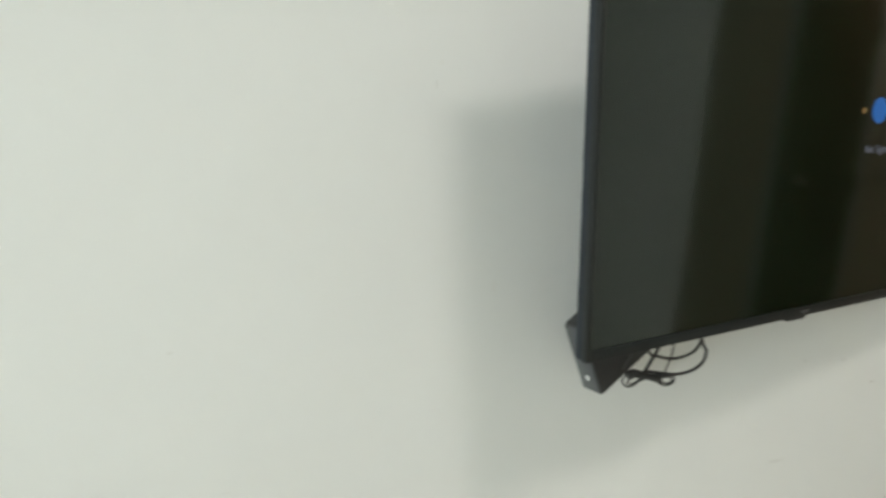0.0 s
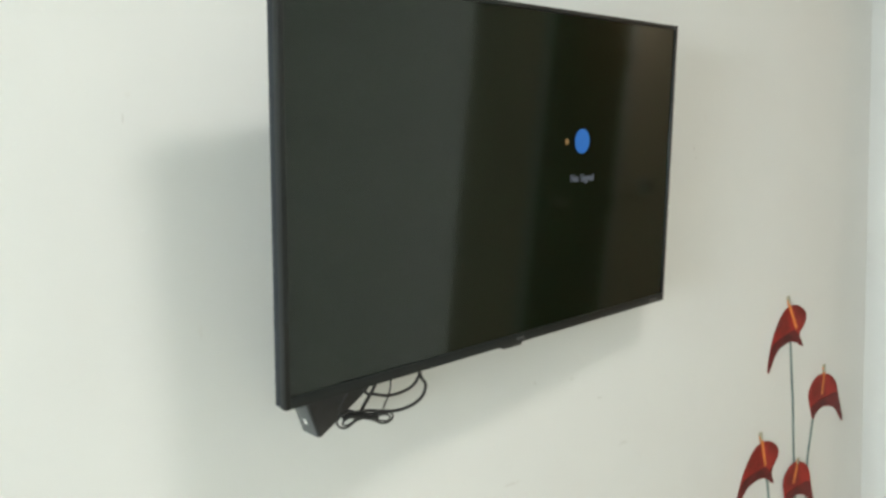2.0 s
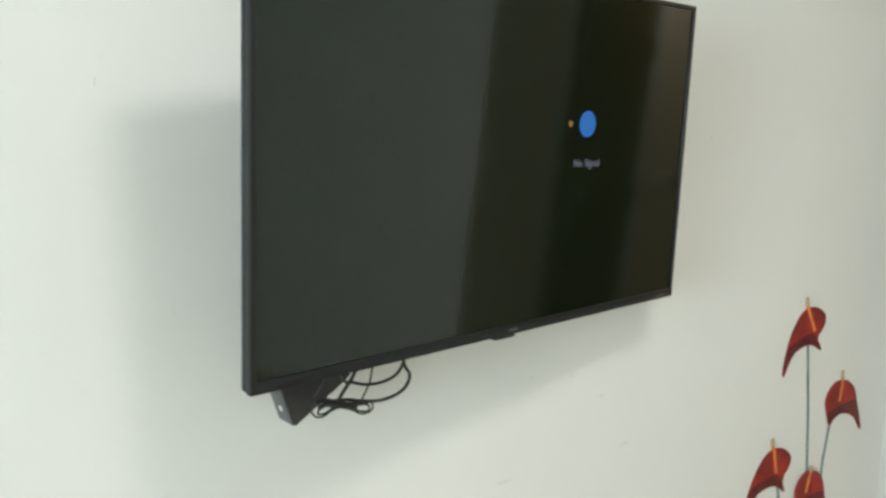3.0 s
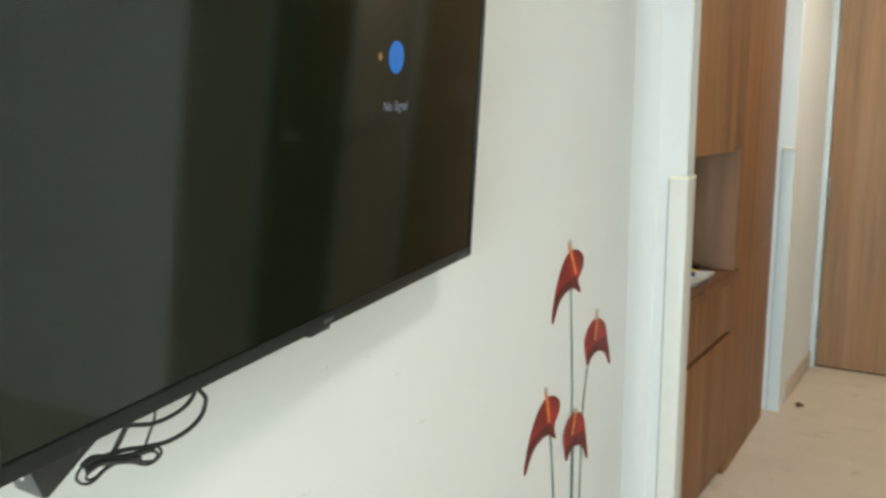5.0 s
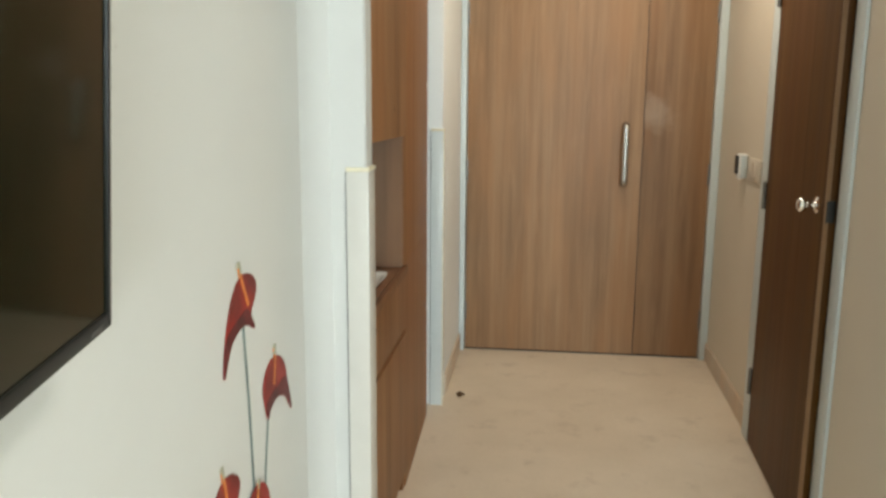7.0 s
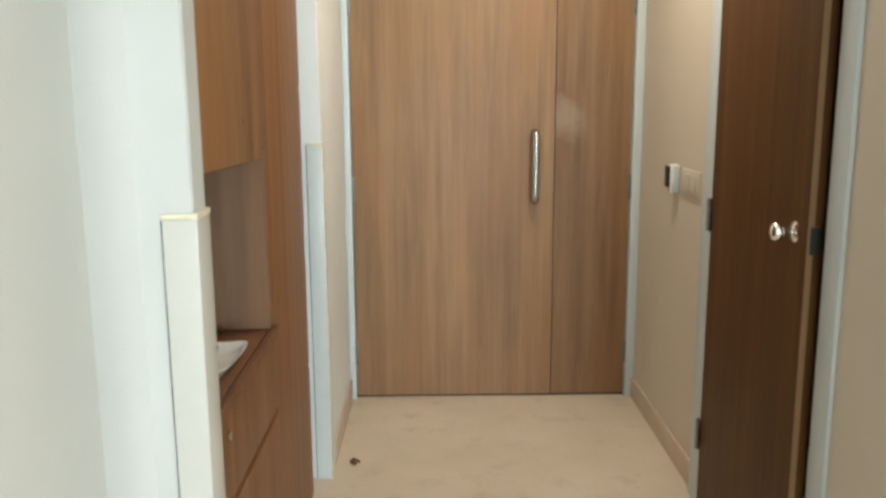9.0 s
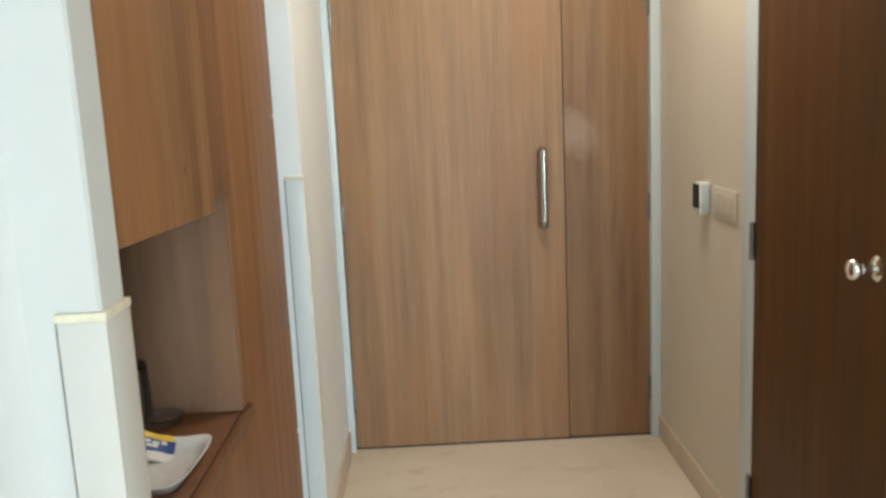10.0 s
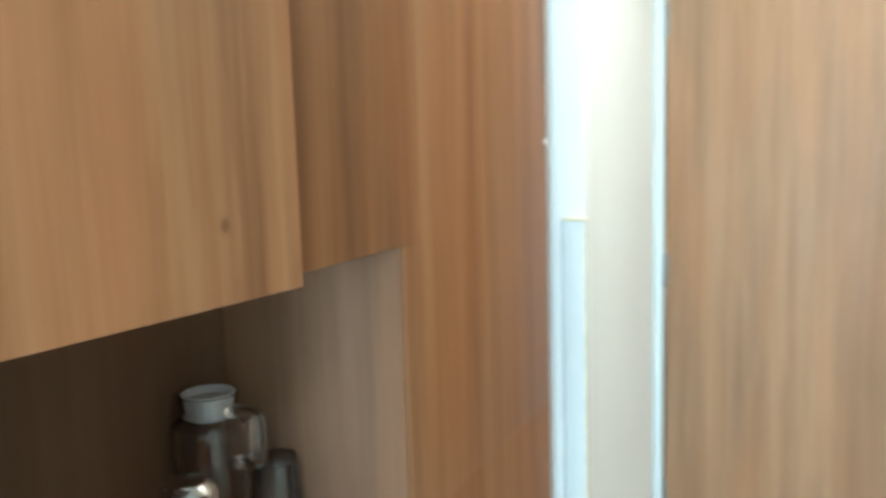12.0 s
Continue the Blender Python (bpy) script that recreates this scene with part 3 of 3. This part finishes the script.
# ---- television, its mount, box and cables ----
TV_M = pose(0.174, 1.028, 1.1572, 4.26, -1.64, 98.27)
TW, TH = 0.9436, 0.5503
tv = thing("television", "black flat-screen television, switched on with a no-signal picture, on the wall", "television", TV_M)
frame_bm = bmesh.new()
for x0, x1, z0, z1 in ((-TW / 2, -TW / 2 + 0.008, 0.0, TH), (TW / 2 - 0.008, TW / 2, 0.0, TH), (-TW / 2 + 0.008, TW / 2 - 0.008, TH - 0.008, TH), (-TW / 2 + 0.008, TW / 2 - 0.008, 0.0, 0.016)):
    box(x0, x1, 0.0, 0.012, z0, z1, 0.0015, bm=frame_bm)
bez = part("bezel", frame_bm, BEZEL, tv, "narrow dark grey bezel")
part("screen", box(-TW / 2 + 0.0082, TW / 2 - 0.0082, 0.003, 0.010, 0.0162, TH - 0.0082), SCREEN, tv, "glossy dark screen")
part("side_shell", box(-TW / 2 + 0.001, TW / 2 - 0.001, 0.0125, 0.025, 0.001, TH - 0.001, 0.003), SIDE, tv, "blue-grey glossy side shell")
part("back_housing", box(-0.34, 0.34, 0.025, 0.062, 0.02, 0.36, 0.012), BLACK, tv)
part("maker_badge", box(-0.006, 0.014, -0.0008, 0.0, 0.005, 0.010, 0.0003), BADGE, bez, "small grey badge")
part("sensor_window", box(-0.036, 0.010, 0.001, 0.011, -0.005, 0.0, 0.001), BLACK, bez, "infrared sensor bump")
part("energy_mark", box(0.415, 0.445, -0.0006, 0.0, 0.004, 0.009), BADGE, bez, "tiny grey print")
G_BLUE = glow("screen_blue", (0.003, 0.17, 0.60), 0.80)
G_AMBER = glow("screen_amber", (0.75, 0.42, 0.10), 0.30)
G_TEXT = glow("screen_text", (0.40, 0.46, 0.58), 0.30)
part("signal_ball", lathe([(0, 0), (0.0215, 0), (0.0215, 0.0006), (0, 0.0006)], m=pose(0.166, 0.003, 0.332, 90, 0, 0), n=40), G_BLUE, tv, "blue glowing disc on the screen")
part("signal_dot", lathe([(0, 0), (0.0052, 0), (0.0052, 0.0006), (0, 0.0006)], m=pose(0.121, 0.003, 0.332, 90, 0, 0), n=20), G_AMBER, tv, "small amber dot on the screen")


def lettering(name, words, size, m, material, parent, label=""):
    cu = bpy.data.curves.new(name, "FONT")
    cu.body, cu.size, cu.extrude, cu.align_x, cu.align_y = words, size, 0.0003, "CENTER", "CENTER"
    tmp = new("lettering_source", cu)
    bpy.context.view_layer.update()
    me = bpy.data.meshes.new_from_object(tmp.evaluated_get(bpy.context.evaluated_depsgraph_get()))
    bpy.data.objects.remove(tmp)
    me.transform(m)
    me.materials.clear()
    me.materials.append(material)
    ob = new(name, me)
    ob.parent = parent
    return tagged(ob, label)


lettering("screen_text", "No Signal", 0.0185, pose(0.170, 0.0026, 0.267, 90, 0, 0), G_TEXT, tv, "pale grey words on the screen")

mount = thing("wall_mount", "black steel swivel wall mount behind the television", "wall mount")
part("wall_plate", box(0.0, 0.012, 0.975, 1.095, 1.29, 1.55, 0.003), BLACK, mount)
part("arm", box(0.012, 0.085, 1.010, 1.060, 1.37, 1.42, 0.004), BLACK, mount)
part("screen_plate", box(0.085, 0.118, 0.94, 1.13, 1.30, 1.46, 0.003), BLACK, mount)

# set-top box strapped behind the lower corner, one corner hanging down
stb = thing("set_top_box", "black set-top box hanging askew behind the television", "set-top box", Matrix.Translation((0.048, 0.688, 1.046)) @ pose(0, 0, 0, 34.7, 0, 0))
SLANT = Matrix(((1, 0, 0, 0), (0, 1, 0.275, 0), (0, 0, 1, 0), (0, 0, 0, 1)))    # its end leans back
for name, bm, material, label in (("case", box(0, 0.052, 0, 0.112, 0, 0.114, 0.005), BLACK, ""),
                                  ("front_panel", box(0.002, 0.050, -0.002, 0.0, 0.003, 0.111, 0.001), GREYBOX, "dull grey end panel"),
                                  ("indicator", box(0.022, 0.030, -0.0035, -0.002, 0.022, 0.030, 0.001), WHITE, "small pale indicator")):
    bm.transform(SLANT)
    part(name, bm, material, stb, label)
part("strap", box(0.052, 0.080, 0.060, 0.085, 0.066, 0.092, 0.002), BLACK, stb, "strap to the television's back")

wires = thing("cable_bundle", "black looped cables hanging below the television", "cable")
XC = 0.145
for r, off, pts in (
    (0.0026, 0.0, [(0.835, 1.165), (0.845, 1.126), (0.854, 1.111), (0.848, 1.094), (0.829, 1.083), (0.800, 1.079), (0.772, 1.083), (0.744, 1.089), (0.719, 1.090), (0.702, 1.085)]),
    (0.0024, 0.004, [(0.846, 1.155), (0.838, 1.127), (0.824, 1.113), (0.801, 1.107), (0.778, 1.107), (0.756, 1.113), (0.740, 1.119), (0.730, 1.150)]),
    (0.0028, 0.002, [(0.772, 1.148), (0.754, 1.120), (0.744, 1.107), (0.735, 1.095), (0.730, 1.089)]),
    (0.0014, 0.0, [(0.792, 1.150), (0.788, 1.124), (0.784, 1.107), (0.777, 1.095), (0.772, 1.085)]),
    (0.0015, 0.004, [(0.702, 1.094), (0.693, 1.089), (0.689, 1.081), (0.696, 1.073), (0.707, 1.072), (0.723, 1.079), (0.744, 1.081), (0.767, 1.079), (0.781, 1.081), (0.788, 1.073), (0.781, 1.066), (0.767, 1.066), (0.750, 1.075), (0.728, 1.082), (0.711, 1.086)]),
    (0.0015, 0.008, [(0.705, 1.089), (0.698, 1.083), (0.697, 1.078), (0.707, 1.077), (0.721, 1.083), (0.741, 1.085), (0.763, 1.083), (0.779, 1.076), (0.775, 1.069), (0.757, 1.074), (0.733, 1.084)]),
    (0.0032, 0.006, [(0.694, 1.092), (0.708, 1.096), (0.729, 1.088), (0.750, 1.083), (0.777, 1.081)]),
    (0.0030, 0.010, [(0.696, 1.086), (0.712, 1.090), (0.732, 1.084), (0.757, 1.078)]),
    (0.0020, -0.004, [(0.698, 1.098), (0.706, 1.110), (0.718, 1.128), (0.724, 1.150)]),
):
    pts = [(XC + off, y, z) for y, z in pts]
    part("cable", tube(pts, r, n=8), CABLE, wires)

# ---- flower stickers on the TV wall ----
LONG = [(1, -2), (5, -2.2), (8.6, -4.2), (9, -6.5), (7.3, -8.8), (5.4, -10.3), (7.6, -13.8), (3.6, -12), (0.2, -11.8), (-4, -13), (-6.6, -15.3), (-9.0, -18.8), (-9.0, -15.8), (-7.2, -10.3), (-5, -6.5), (-2.4, -3.6)]
LONG_FOLD = [(5.3, -10.4), (7.5, -13.7), (3.6, -11.9), (0.2, -11.7), (-4, -12.9), (-6.6, -15.2), (-8.9, -18.6), (-8.8, -15.8), (-7.6, -12.0), (-4.5, -10.4), (0, -9.3), (3, -8.8)]
SHORT = [(0.1, -2), (3.6, -2.9), (6.9, -5.6), (8.5, -9.8), (11.2, -18.2), (7.2, -13.9), (3, -12.1), (-0.7, -11.8), (-3.9, -13), (-5.5, -14.4), (-7.3, -10.2), (-8, -6.7), (-6.2, -3.9), (-3.1, -2.2)]
SHORT_FOLD = [(8.3, -10.0), (11.1, -18.0), (7.2, -13.8), (3, -12.0), (-0.7, -11.7), (-3.9, -12.9), (-5.4, -14.2), (-6.6, -11.0), (-3, -9.6), (2, -9.0), (5.5, -8.6)]


def flower(y, z, shape, fold, spadix, stem, turn=0.0, size=1.0, x=0.001):
    ob = thing("anthurium_sticker", "red anthurium flower wall sticker with grey-green stem", "wall sticker", pose(0, y, z), "anthurium wall stickers")
    c, s = math.cos(radians(turn)) * size / 100, math.sin(radians(turn)) * size / 100
    place = lambda pts: [(a * c - b * s, a * s + b * c) for a, b in pts]
    part("stem", ribbon([(a - y, b - z) for a, b in stem], 0.0086, x, x + 0.001), TEAL, ob)
    part("spathe", sheet(place(shape), x, x + 0.002), RED, ob)
    part("fold", sheet(place(fold), x, x + 0.0028), MAROON, ob, "darker folded lip")
    rod = part("spadix", ribbon(place(spadix), 0.0095, x, x + 0.0034), ORANGE, ob, "orange spadix")
    (a0, b0), (a1, b1) = spadix[:2]
    tip = [(a0 - 0.3 * (a1 - a0), b0 - 0.3 * (b1 - b0)), (a0 + 0.1 * (a1 - a0), b0 + 0.1 * (b1 - b0)), (a0 + 0.45 * (a1 - a0), b0 + 0.45 * (b1 - b0))]
    part("tip", ribbon(place(tip), 0.0088, x, x + 0.0040), PALE, rod, "pale grey-green tip")
    return ob


flower(2.142, 1.089, LONG, LONG_FOLD, [(0, 0), (1.2, -3), (4.2, -8.3)], [(2.157, 0.976), (2.168, 0.86), (2.173, 0.81), (2.181, 0.665), (2.187, 0.52), (2.190, 0.30)], size=0.98, x=0.001)
flower(2.328, 0.878, SHORT, SHORT_FOLD, [(0, 0), (0, -3), (-1.0, -8)], [(2.286, 0.772), (2.266, 0.695), (2.251, 0.62), (2.244, 0.42), (2.242, 0.30)], size=0.95, x=0.001)
flower(2.021, 0.747, LONG, LONG_FOLD, [(0, 0), (1.2, -3), (3.0, -8.4)], [(2.040, 0.650), (2.053, 0.625), (2.064, 0.57), (2.075, 0.483), (2.085, 0.38), (2.090, 0.30)], turn=-5, size=0.98, x=0.001)
flower(2.197, 0.658, [(a * 0.88, b) for a, b in SHORT], [(a * 0.88, b) for a, b in SHORT_FOLD], [(-0.2, -1.6), (-0.8, -4), (-2.0, -8)], [(2.186, 0.548), (2.187, 0.46), (2.188, 0.387), (2.188, 0.29)], turn=-3, size=0.95, x=0.0045)

# ---- things in the niche ----
Z0 = TOP_Z + 0.001
plate = lathe([(0, 0), (0.66, 0), (0.74, 0.05), (0.86, 0.55), (1.0, 0.86), (1.01, 1.0), (0.97, 1.0), (0.82, 0.66), (0.70, 0.2), (0.62, 0.12), (0, 0.10)], n=64)
for v in plate.verts:
    a = math.atan2(v.co.y, v.co.x)
    q = (abs(math.cos(a)) ** 4.5 + abs(math.sin(a)) ** 4.5) ** (-1 / 4.5)
    r = math.hypot(v.co.x, v.co.y)
    flare = 1 + 0.10 * r * (q - 1) * 2
    v.co = Vector((v.co.x * q * flare * 0.066, v.co.y * q * flare * 0.110, v.co.z * 0.024 * (1 + 0.45 * (q - 1) * 2)))
dish = solid("serving_dish", plate, CHINA, "white china serving dish with flared corners on the counter", "dish", smooth=0.9)
dish.matrix_basis = pose(0.006, 3.138, Z0, 0, 0, -3)

flask = thing("vacuum_flask", "brushed steel vacuum flask with domed cap", "flask", pose(-0.048, 3.115, Z0 + 0.004) @ Matrix.Diagonal((1.2, 1.2, 0.965, 1)))
part("body", lathe([(0, 0), (0.029, 0), (0.031, 0.003), (0.0315, 0.010), (0.0315, 0.147), (0.029, 0.149), (0.029, 0.153), (0, 0.153)], n=40), FLASK, flask)
part("seam_ring", lathe([(0.0, 0.149), (0.0300, 0.149), (0.0303, 0.151), (0.0303, 0.155), (0.0300, 0.1565), (0, 0.1565)], n=40), BLACK, flask, "dark seam")
part("cap", lathe([(0.0, 0.156), (0.0312, 0.156), (0.0312, 0.186), (0.029, 0.196), (0.022, 0.203), (0.021, 0.2055), (0.019, 0.2065), (0, 0.2065)], n=40), FLASK, flask, "domed steel cap")

jug = thing("glass_jug", "clear glass water jug with a frosted plastic lid", "jug", pose(-0.197, 3.330, Z0) @ Matrix.Diagonal((1.1, 1.1, 0.955, 1)))
part("body", lathe([(0, 0), (0.047, 0), (0.051, 0.004), (0.0525, 0.02), (0.0530, 0.186), (0.0515, 0.199), (0.044, 0.207), (0.0365, 0.211), (0.0375, 0.236), (0.0395, 0.246), (0.0375, 0.247),
                    (0.0353, 0.236), (0.0335, 0.211), (0.040, 0.204), (0.0455, 0.196), (0.0468, 0.186), (0.0465, 0.02), (0.044, 0.010), (0, 0.010)], n=40), GLASS, jug)
part("lid", lathe([(0, 0.206), (0.0318, 0.206), (0.0338, 0.212), (0.0345, 0.236), (0.0372, 0.2478), (0.0360, 0.2492), (0.0310, 0.2440), (0.029, 0.238), (0, 0.238)], n=40), LID, jug, "pale frosted plug lid")
part("handle", tube([(0.038, -0.004, 0.222), (0.060, -0.006, 0.228), (0.080, -0.008, 0.227), (0.088, -0.009, 0.218), (0.089, -0.009, 0.195), (0.088, -0.009, 0.165), (0.084, -0.008, 0.150), (0.072, -0.007, 0.144), (0.047, -0.005, 0.143)], 0.0105, n=14), GLASS, jug, "clear glass handle")

tumbler = solid("drinking_glass", lathe([(0.036, 0.0), (0.0365, 0.002), (0.031, 0.120), (0.029, 0.125), (0, 0.125), (0, 0.117), (0.0275, 0.116), (0.0335, 0.002), (0.034, 0.0), (0.036, 0.0)], n=36), CLOUDY,
                "clear drinking glass standing upside down", "glass", smooth=0.9)
tumbler.matrix_basis = pose(-0.122, 3.392, Z0)
ash = solid("glass_dish", lathe([(0, 0), (0.034, 0), (0.041, 0.003), (0.0455, 0.013), (0.0445, 0.0145), (0.043, 0.0135), (0.038, 0.006), (0, 0.004)], n=36), CLOUDY, "small round clear glass dish", "dish", smooth=0.9)
ash.matrix_basis = pose(-0.066, 3.394, Z0) @ Matrix.Diagonal((0.86, 0.86, 1, 1))

mug = thing("mug", "plain white china mug on the counter", "mug", pose(-0.132, 3.122, Z0) @ Matrix.Diagonal((1, 1, 0.85, 1)))
part("cup", lathe([(0, 0), (0.028, 0), (0.031, 0.003), (0.035, 0.02), (0.0365, 0.088), (0.036, 0.091), (0.0338, 0.090), (0.032, 0.022), (0.028, 0.008), (0, 0.006)], n=36), CHINA, mug)
part("handle", tube([(-0.036, 0.010, 0.076), (-0.058, 0.016, 0.078), (-0.066, 0.018, 0.055), (-0.056, 0.016, 0.028), (-0.035, 0.010, 0.024)], 0.005, n=10), CHINA, mug)


PAPER = plain("white_paper", (0.84, 0.84, 0.82), 0.5, vary=0.02)


def sachet(m, label):
    """A flat paper sachet: pillow-shaped body with printed bands and crimped ends."""
    s = thing("sachet", label, "sachet", m)
    h = 0.0
    for name, material, dh, deep in (("lower_print", PAPER, 0.026, 0.0022), ("blue_print", BLUE, 0.036, 0.0030), ("yellow_band", YELLOW, 0.018, 0.0022)):
        bm = bmesh.new()
        n = 8
        rows = []
        for k in range(n + 1):
            x = -0.040 + 0.080 * k / n
            bend = 0.004 * math.sin(3.2 * k / n) + 0.0014 * math.sin(9.0 * k / n + h * 60)
            t = deep * (0.25 + 0.75 * math.sin(math.pi * k / n))
            rows.append([bm.verts.new(q) for q in ((x, bend - t, h), (x, bend - t, h + dh), (x, bend + t, h + dh), (x, bend + t, h))])
        for p, q in zip(rows, rows[1:]):
            for c in range(4):
                bm.faces.new((p[c], p[(c + 1) % 4], q[(c + 1) % 4], q[c]))
        bm.faces.new(rows[0])
        bm.faces.new(rows[-1][::-1])
        part(name, bm, material, s)
        h += dh
    for a, b, z in ((-0.024, -0.012, 0.048), (-0.008, 0.006, 0.046), (0.010, 0.022, 0.048), (-0.020, 0.004, 0.036)):
        bend = 0.004 * math.sin(3.2 * ((a + b) / 2 + 0.040) / 0.080)
        part("print_bar", box(a, b, bend - 0.0050, bend - 0.0030, z, z + 0.008), PAPER, s, "white print")
    return s


sachet(pose(-0.020, 3.176, Z0 + 0.012, -68, 22, 16) @ Matrix.Diagonal((0.86, 0.86, 0.86, 1)), "blue and yellow paper sachet leaning in the dish")

# ---- fittings on the corridor wall ----
card = thing("card_switch", "white key-card power switch on the beige wall", "card switch", pose(RIGHT_X, 4.478, 1.018))
part("housing", box(-0.036, 0, 0.020, 0.072, 0, 0.106, 0.004), WHITE, card)
part("slot_face", box(-0.044, -0.036, 0.024, 0.070, 0.022, 0.100, 0.002), BLACK, card, "dark card slot")
part("side_plate", box(-0.028, -0.004, 0.012, 0.020, 0.006, 0.100, 0.002), FRAME, card, "grey side plate")
sw = thing("light_switch", "ivory double light switch plate", "switch", pose(RIGHT_X, 4.245, 1.024))
part("plate", box(-0.008, 0, 0, 0.205, 0, 0.094, 0.003), IVORY, sw)
for a in (0.030, 0.108):
    part("rocker", box(-0.0115, -0.008, a, a + 0.066, 0.016, 0.078, 0.002), IVORY, sw)

# ---- crumb of dry leaf on the floor ----
leafbit = bmesh.new()
rng = random.Random(5)
for k in range(7):
    a = k * 0.9
    bmesh.ops.create_icosphere(leafbit, subdivisions=1, radius=0.008 + 0.003 * rng.random(),
                               matrix=pose(0.014 * math.cos(a) * rng.random(), 0.016 * math.sin(a), 0.006, 20 * k, 30 * k, 50 * k) @ Matrix.Diagonal((1.5, 0.8, 0.5, 1)))
crumb = solid("dry_leaf", leafbit, DEBRIS, "small curled brown dry leaf on the floor", "dry leaf", smooth=0.0)
crumb.matrix_basis = pose(0.190, 4.408, 0.0)
